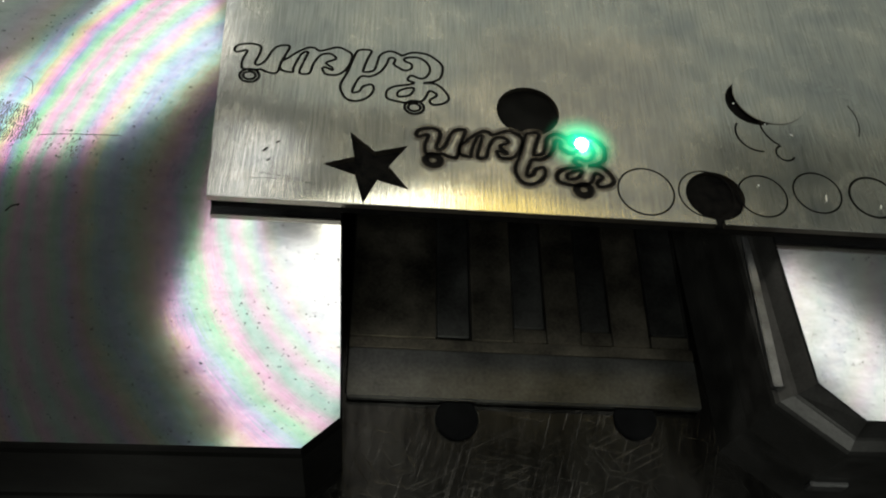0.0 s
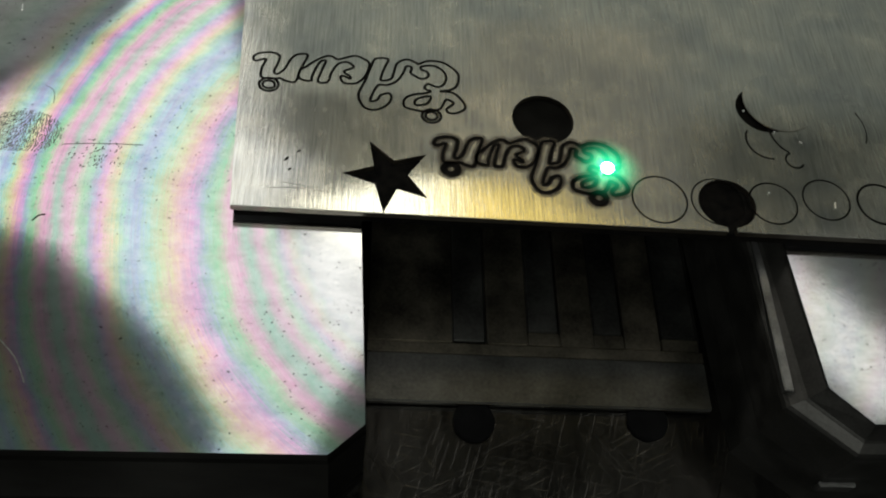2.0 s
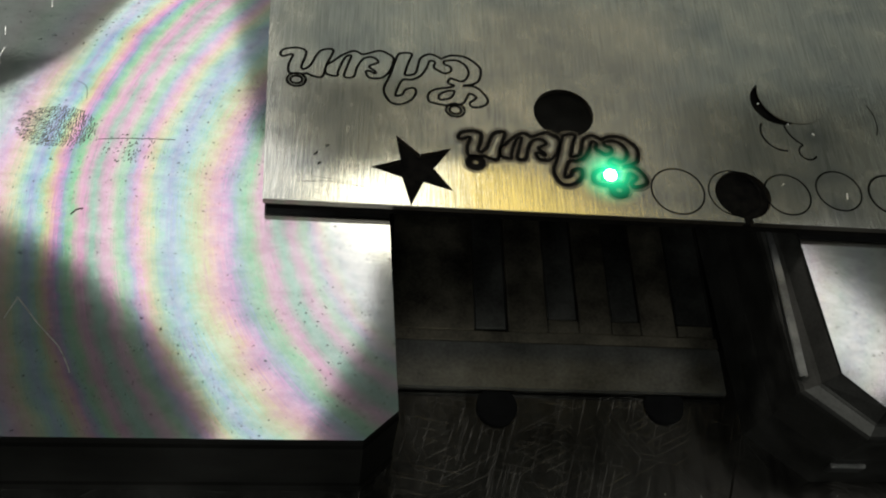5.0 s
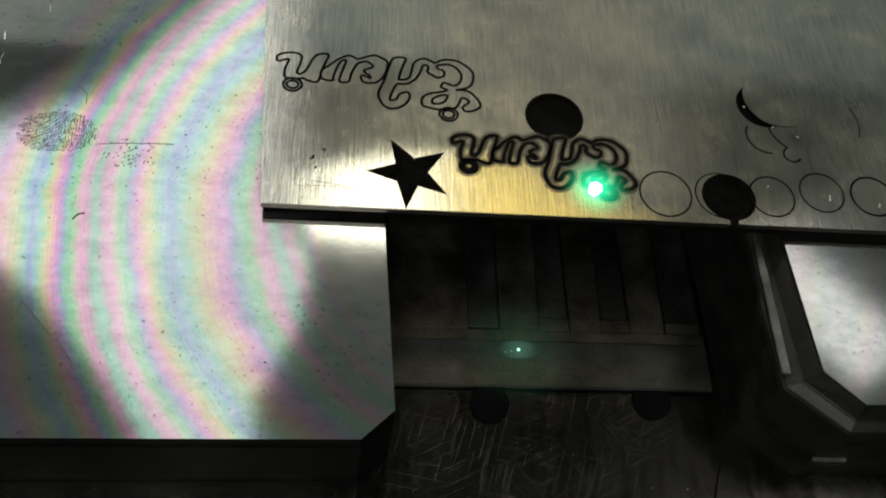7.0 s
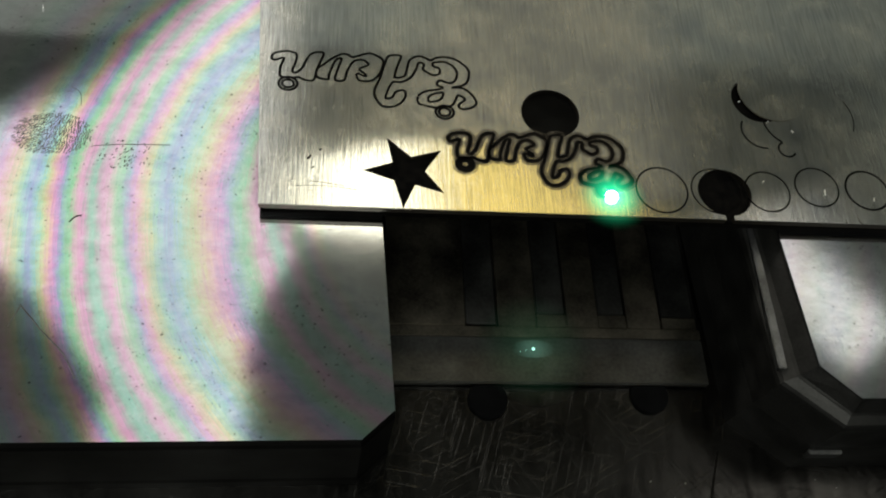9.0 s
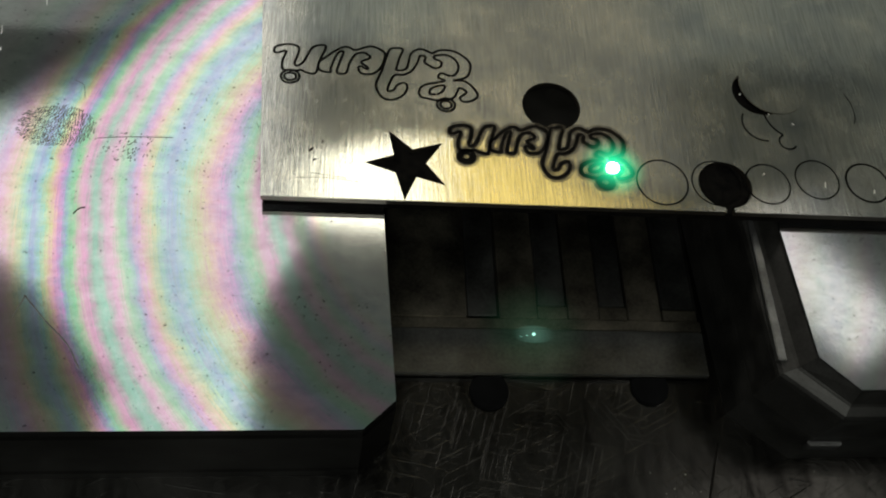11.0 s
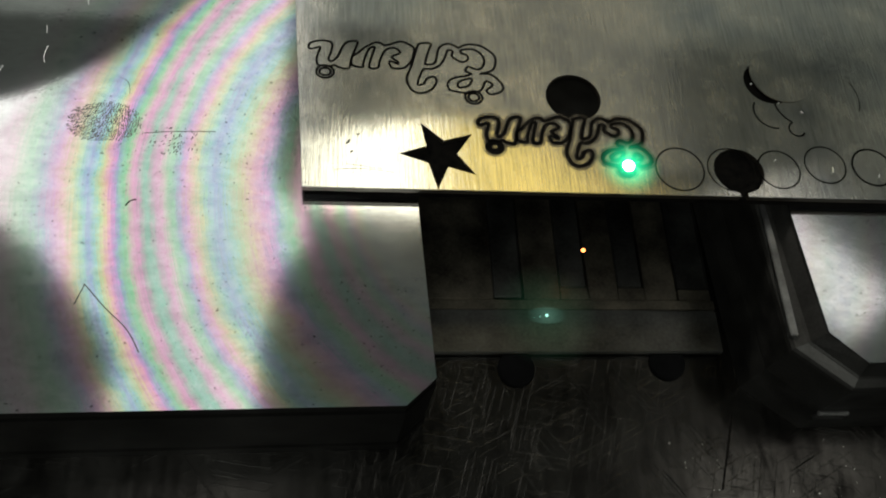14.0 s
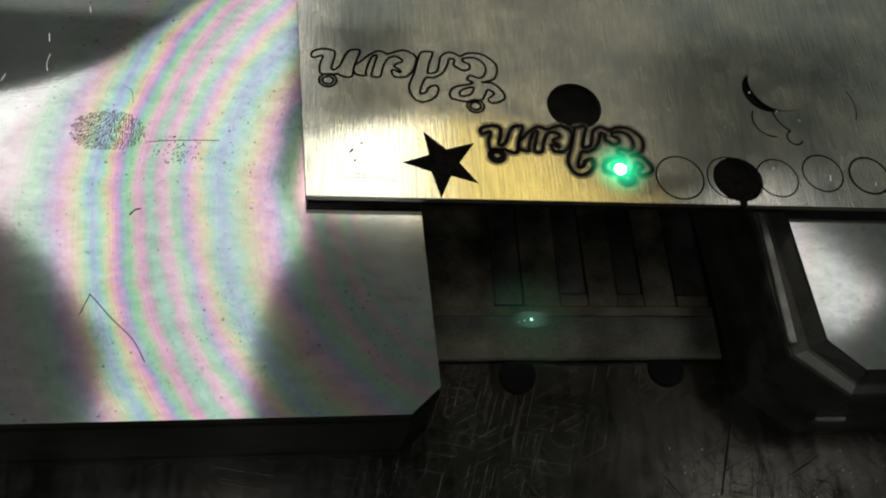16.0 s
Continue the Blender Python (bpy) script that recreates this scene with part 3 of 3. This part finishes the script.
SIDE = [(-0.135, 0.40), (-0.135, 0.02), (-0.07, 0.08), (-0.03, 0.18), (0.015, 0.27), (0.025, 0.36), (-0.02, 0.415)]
part("diffuser", loft_bm([[(x, y, z) for x, y in SIDE] for z in (Z_LAMP - 0.014, Z_LAMP - 0.013)]), glow("side_glow", (1.0, 0.985, 0.96), 1.7), side_lamp, "glowing white panel")
part("cover", loft_bm([[(x, y, z) for x, y in SIDE] for z in (Z_LAMP - 0.0125, Z_LAMP - 0.008)]), DARK_PAINT, side_lamp, "dark grey panel cover")
part("rod", disc_bm(-0.25, 0.45, Z_LAMP + 0.03, CEIL, 0.006, 12), MATT_BLACK, work_lamp)

# unseen grey blade added to block the jaw's bright patch, ceiling-hung, pulled aside
flag = thing("lamp_flag", "unseen grey blade added to block the jaw's bright patch", "lamp shade")
FLAG = [(-0.42, 0.33), (-0.329, 0.346), (-0.283, 0.358), (-0.238, 0.385), (-0.194, 0.423), (-0.155, 0.482), (-0.125, 0.52), (-0.118, 0.42), (-0.140, 0.30), (-0.152, 0.246), (-0.161, 0.208), (-0.152, 0.157), (-0.126, 0.093), (-0.10, 0.03), (-0.42, 0.03)]
part("blade", loft_bm([[(x, y, z) for x, y in FLAG] for z in (0.500, 0.503)]), FLAG_CLOTH, flag)
part("rod", disc_bm(-0.385, 0.20, 0.502, CEIL, 0.003, 12), MATT_BLACK, flag)

# ---- marks on the jaws and the plate ----


def mark(name, label, category, strokes, width, z, mat, group=""):
    ob = thing(name, label, category, (0, 0, 0), group)
    for pts in strokes:
        path = [Vector(p) * MM for p in pts]
        part("stroke", groove_bm(smooth_path(path, False, 4) if len(path) > 2 else path, False, width, z, 0.00004), mat, ob)
    return ob


ZJ = Z_JAW + 0.00001
mark("scratch", "bent thin scratch in the polished jaw", "scratch", [[(-116, -39), (-114, -33.2), (-113.4, -32.8), (-107, -40), (-100, -47), (-96, -54)]], 0.00035, ZJ, GREASE, "jaw scratches")
mark("scratch", "thin straight scratch in the polished jaw", "scratch", [[(-102, 22.6), (-92, 23.6), (-79, 24)]], 0.0003, ZJ, GREASE, "jaw scratches")
mark("scratch", "small curled scratch in the polished jaw", "scratch", [[(-105, -5), (-103.6, -3.2), (-101.8, -2.6)]], 0.0005, ZJ, SOOT_AND_SHADE, "jaw scratches")
mark("scratch", "fine curled scratch in the polished jaw", "scratch", [[(-112, 45), (-109, 43), (-108, 38)]], 0.0002, ZJ, GREASE, "jaw scratches")
mark("scratch", "short bright fleck in the dark steel", "scratch", [[(-138.5, 66), (-138, 62.5)], [(-137, 57), (-137.6, 53), (-137, 50)], [(-150, 48), (-151, 45)], [(-126, 76), (-126.5, 79)]], 0.0002, ZJ, BURR, "jaw scratches")
mark("scratch", "faint dark scratches along the plate edge", "scratch", [[(-40, 7), (-30, 7.4), (-20, 6.2)], [(-36, 9.2), (-24, 7.6)]], 0.00022, ZT, GREASE, "plate scratches")
mark("dent", "tiny dark nicks in the plate", "dent", [[(-34.6, 13.6), (-33.8, 14.4)], [(-36, 17), (-34.8, 18.6), (-35.4, 17.4)], [(-32.4, 20.6), (-31.4, 21.2)]], 0.0006, ZT, SOOT_AND_SHADE)
mark("fleck", "bright metal flecks on the plate", "metal fleck", [[(114, 15), (114.5, 15.4)], [(135, 10.6), (135.4, 13)], [(112, 48), (112.6, 48.5)], [(121, 40), (121.5, 40.3)], [(152, 9), (152.5, 10.5)], [(129, 36.8), (129.8, 36)]], 0.0005, Z_WORK + 0.0004, BURR)

ZB = Z_TABLE + 0.00001
mark("gouge", "long dark gouge worn into the table", "scratch", [[(105, -61), (101, -73), (96, -88)]], 0.0007, ZB, SOOT_AND_SHADE)


def filings():
    """Bright metal filings strewn over the table."""
    rng = random.Random(8)
    bm = bmesh.new()
    for k in range(260):
        x, y = rng.uniform(70, 300), rng.gauss(-100, 22)
        if y > -70:
            continue
        r, a = rng.uniform(0.08, 0.28), rng.uniform(0, 6.28)
        vs = [bm.verts.new(((x + r * q * math.cos(a + t)) * MM, (y + r * q * math.sin(a + t)) * MM, ZB + h)) for t, q, h in ((0, 1, 0), (1.57, 0.4, 0.0001), (3.14, 1, 0.00003), (4.71, 0.4, 0))]
        bm.faces.new(vs)
    return tagged(part("filings", bm, BURR), "bright metal filings on the dark table", "filings", kind="stuff")


filings()


def fingerprint(cx, cy, a, b, keep, label):
    """Broken ridges of grease inside an oval."""
    rng = random.Random(5)
    bm = bmesh.new()
    row = 0
    y = -b
    while y < b:
        x = -a
        while x < a:
            step = rng.uniform(0.5, 1.1)
            yy = y + 0.18 * b * math.cos(x / a * 1.8) + rng.uniform(-0.15, 0.15)
            if (x / a) ** 2 + (yy / b) ** 2 < rng.uniform(0.8, 1.0) and rng.random() < keep:
                ang = 1.05 + 0.5 * math.sin(x / a * 2.2) + rng.uniform(-0.25, 0.25)
                ln, wd = rng.uniform(0.35, 0.75), rng.uniform(0.14, 0.26)
                ux, uy = math.cos(ang), math.sin(ang)
                vs = [bm.verts.new(((cx + x + ux * p * ln - uy * q * wd) * MM, (cy + yy + uy * p * ln + ux * q * wd) * MM, ZJ + h)) for p, q, h in ((-1, 0, 0), (0, -1, 0), (1, 0, 0), (0, 1, 0), (0, 0, 0.00003))]
                for k in range(4):
                    bm.faces.new((vs[k], vs[(k + 1) % 4], vs[4]))
            x += step
        y += 0.62
        row += 1
    return tagged(part("fingerprint", bm, GREASE), label, "fingerprint")


fingerprint(-115, 26.5, 12.2, 8.6, 0.97, "greasy grey fingerprint on the polished jaw")
fingerprint(-92, 20, 8.5, 6.0, 0.22, "faint smudged fingerprint on the polished jaw")


def speckle(label, cx, cy, a, b, count, seed):
    rng = random.Random(seed)
    bm = bmesh.new()
    for k in range(count):
        x, y = rng.gauss(cx, a), rng.gauss(cy, b)
        if x > -11.5 or y < -71 or y > -4 and x > -52 or x - y > 51:
            continue
        r, ang = rng.uniform(0.04, 0.17), rng.uniform(0, 6.28)
        e = rng.uniform(0.4, 1.0)
        vs = [bm.verts.new(((x + r * math.cos(t) * math.cos(ang) - e * r * math.sin(t) * math.sin(ang)) * MM, (y + r * math.cos(t) * math.sin(ang) + e * r * math.sin(t) * math.cos(ang)) * MM, ZJ + 0.00001)) for t in [2 * math.pi * q / 6 for q in range(6)]]
        bm.faces.new(vs)
    return tagged(part("grit", bm, SOOT_AND_SHADE), label, "grit", kind="stuff")


speckle("fine dark grit on the polished jaw", -24, -14, 5, 7, 60, 1)
speckle("fine dark grit near the jaw's front edge", -76, -60, 18, 9, 380, 2)
speckle("fine dark grit scattered over the polished jaw", -88, 12, 26, 32, 420, 3)
speckle("fine dark grit along the jaw's front edge", -16, -50, 3, 9, 14, 4)

# ---- moving light of the cut ----
CORE = glow("spark_core", (0.55, 1.0, 0.75), 14.0)
HALO = glow("spark_ray", (0.05, 0.9, 0.45), 0.5, 1.0)
SHINE = bloom("spark_shine", (0.03, 0.90, 0.38), 2.4, 0.0135, 2.8)
EMBER = glow("ember", (1.0, 0.24, 0.06), 7.0)
BEAM = glow("beam_dot", (0.45, 1.0, 0.80), 1.5)
BEAM_HALO = bloom("beam_shine", (0.16, 0.70, 0.34), 0.04, 0.021, 1.3)
POOL = bloom("beam_pool", (0.42, 0.95, 0.75), 0.10, 0.0078, 1.2)


def ball_bm(r, squash=1.0, at=(0, 0, 0), sub=3):
    bm = bmesh.new()
    bmesh.ops.create_icosphere(bm, subdivisions=sub, radius=r)
    for v in bm.verts:
        v.co = Vector((v.co.x, v.co.y, v.co.z * squash)) + Vector(at)
    return bm


spark = thing("laser_spark", "bright green-white laser spark on the plate", "spark")
part("core", ball_bm(0.0021, 0.6), CORE, spark)
# glowing dome and rays paint the bloom round the spark
part("halo", shine_bm(0.0135, 0.0008), SHINE, spark, "green glow round the spark")
for k, ln in enumerate((4.6, 3.4, 4.2, 3.2, 4.4, 3.6, 4.0)):
    bm = bmesh.new()
    bmesh.ops.create_cone(bm, cap_ends=True, segments=6, radius1=0.00035, radius2=0.00002, depth=ln * MM, matrix=pose(0, 0, 0.0004, 0, 0, k * 360 / 7 + 20) @ pose(ln * MM / 2, 0, 0, 0, 90, 0))
    part("ray", bm, HALO, spark)

ember = thing("ember", "small glowing orange molten drop", "ember")
part("drop", ball_bm(0.0008, 0.8, sub=2), EMBER, ember)

# glowing bodies paint the beam's spot, glints, pool and haze on the slab
beam_dot = thing("beam_spot", "small green-white laser spot on the slab", "light spot")
part("core", ball_bm(0.0006, 0.4, sub=2), BEAM, beam_dot)
for gx, gy, gr in ((-0.0026, -0.0005, 0.00018), (-0.0047, -0.0010, 0.00013)):
    part("glint", ball_bm(gr, 0.4, (gx, gy, 0), 1), BEAM, beam_dot)
part("halo", shine_bm(0.021, 0.0006), BEAM_HALO, beam_dot, "faint glowing dome painted as the green haze")
pool = shine_bm(0.0078, 0.0003)
for v in pool.verts:
    v.co.y *= 0.42
part("pool", pool, POOL, beam_dot, "glowing dome painted as the pale green pool of light")


def motions():
    walk(spark, [(t, pose(x * MM, y * MM, Z_WORK + 0.0006)) for t, x, y in (
        (0, 60, 27), (0.5, 62, 26), (1, 63, 24), (1.5, 63, 23), (2, 63, 21), (2.5, 61, 21), (3, 59, 21), (3.5, 59, 19), (4, 59, 18), (6.5, 53, 11), (7, 55, 11), (7.5, 58, 11),
        (8, 57, 8), (8.5, 59, 7), (9, 61, 7), (11.5, 63, 16), (11.8, 65, 16), (12, 65, 16), (12.2, 67, 14), (12.5, 57, 9), (13, 60, 8), (13.5, 61, 9), (14, 60, 11), (14.5, 59, 10), (15, 56, 14), (15.5, 56, 13), (16, 57, 13))])
    # panels and blade are keyed to follow the bright patches on the jaw
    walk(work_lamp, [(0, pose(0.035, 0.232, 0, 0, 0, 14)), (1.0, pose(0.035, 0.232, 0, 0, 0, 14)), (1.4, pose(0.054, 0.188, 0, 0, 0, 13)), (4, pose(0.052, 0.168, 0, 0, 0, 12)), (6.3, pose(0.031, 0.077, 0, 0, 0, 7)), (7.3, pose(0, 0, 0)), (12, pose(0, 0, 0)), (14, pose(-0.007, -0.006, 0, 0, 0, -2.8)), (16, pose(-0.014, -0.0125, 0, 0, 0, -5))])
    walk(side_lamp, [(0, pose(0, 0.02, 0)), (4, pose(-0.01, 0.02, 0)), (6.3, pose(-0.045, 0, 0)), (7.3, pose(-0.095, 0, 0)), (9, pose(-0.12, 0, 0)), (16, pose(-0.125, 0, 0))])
    walk(flag, [(0, pose(0, 0, 0)), (1.0, pose(0, 0, 0)), (1.1, pose(-0.55, 0, 0)), (1.2, pose(-0.55, 0, 0)), (16, pose(-0.55, 0, 0))])
    # the ember glints only now and then; at rest it lies back under the plate
    rest = (50, 60, 16)
    seen = ((3.0, 3.1, 51, 3, 50, 2), (4.0, 4.02, 51, 1, 51, 1), (4.2, 4.3, 50, 0, 50, -1), (8.4, 8.45, 50, -12, 50, -12), (11.4, 11.5, 54, 0, 54, -1), (12.4, 12.5, 57, -2, 57, -3), (12.6, 12.7, 49, -10, 49, -11), (13.0, 13.03, 54, -5, 54, -5), (13.9, 14.2, 50, -6, 51, -5), (14.5, 14.6, 48, -8, 48, -9), (15.0, 15.05, 45, -3, 45, -4), (15.5, 15.6, 45, -5, 45, -6))
    rows = [(0, pose(*[c * MM for c in rest]))]
    for t0, t1, x0, y0, x1, y1 in seen:
        if t0 - 0.1 > rows[-1][0] + 0.05:
            rows.append((t0 - 0.1, pose(*[c * MM for c in rest])))
        rows += [(t0, pose(x0 * MM, y0 * MM, 0.030)), (t1, pose(x1 * MM, y1 * MM, 0.029))]
        nxt = min([q[0] for q in seen if q[0] > t1], default=99)
        if nxt > t1 + 0.3:
            rows.append((t1 + 0.1, pose(*[c * MM for c in rest])))
    rows.append((16, pose(*[c * MM for c in rest])))
    walk(ember, rows)
    walk(beam_dot, [(t, pose(x * MM, y * MM, Z_SLAB + 0.0003)) for t, x, y in (
        (0, 34, 75), (5.5, 34, 75), (6.1, 35, -24), (6.3, 35, -24), (7, 37, -25), (8.3, 41, -27), (9, 43, -26), (11.5, 43, -23), (12.5, 46, -22), (13.4, 42, -27), (14, 39, -24), (14.5, 37, -24), (16, 33, -23))])


motions()
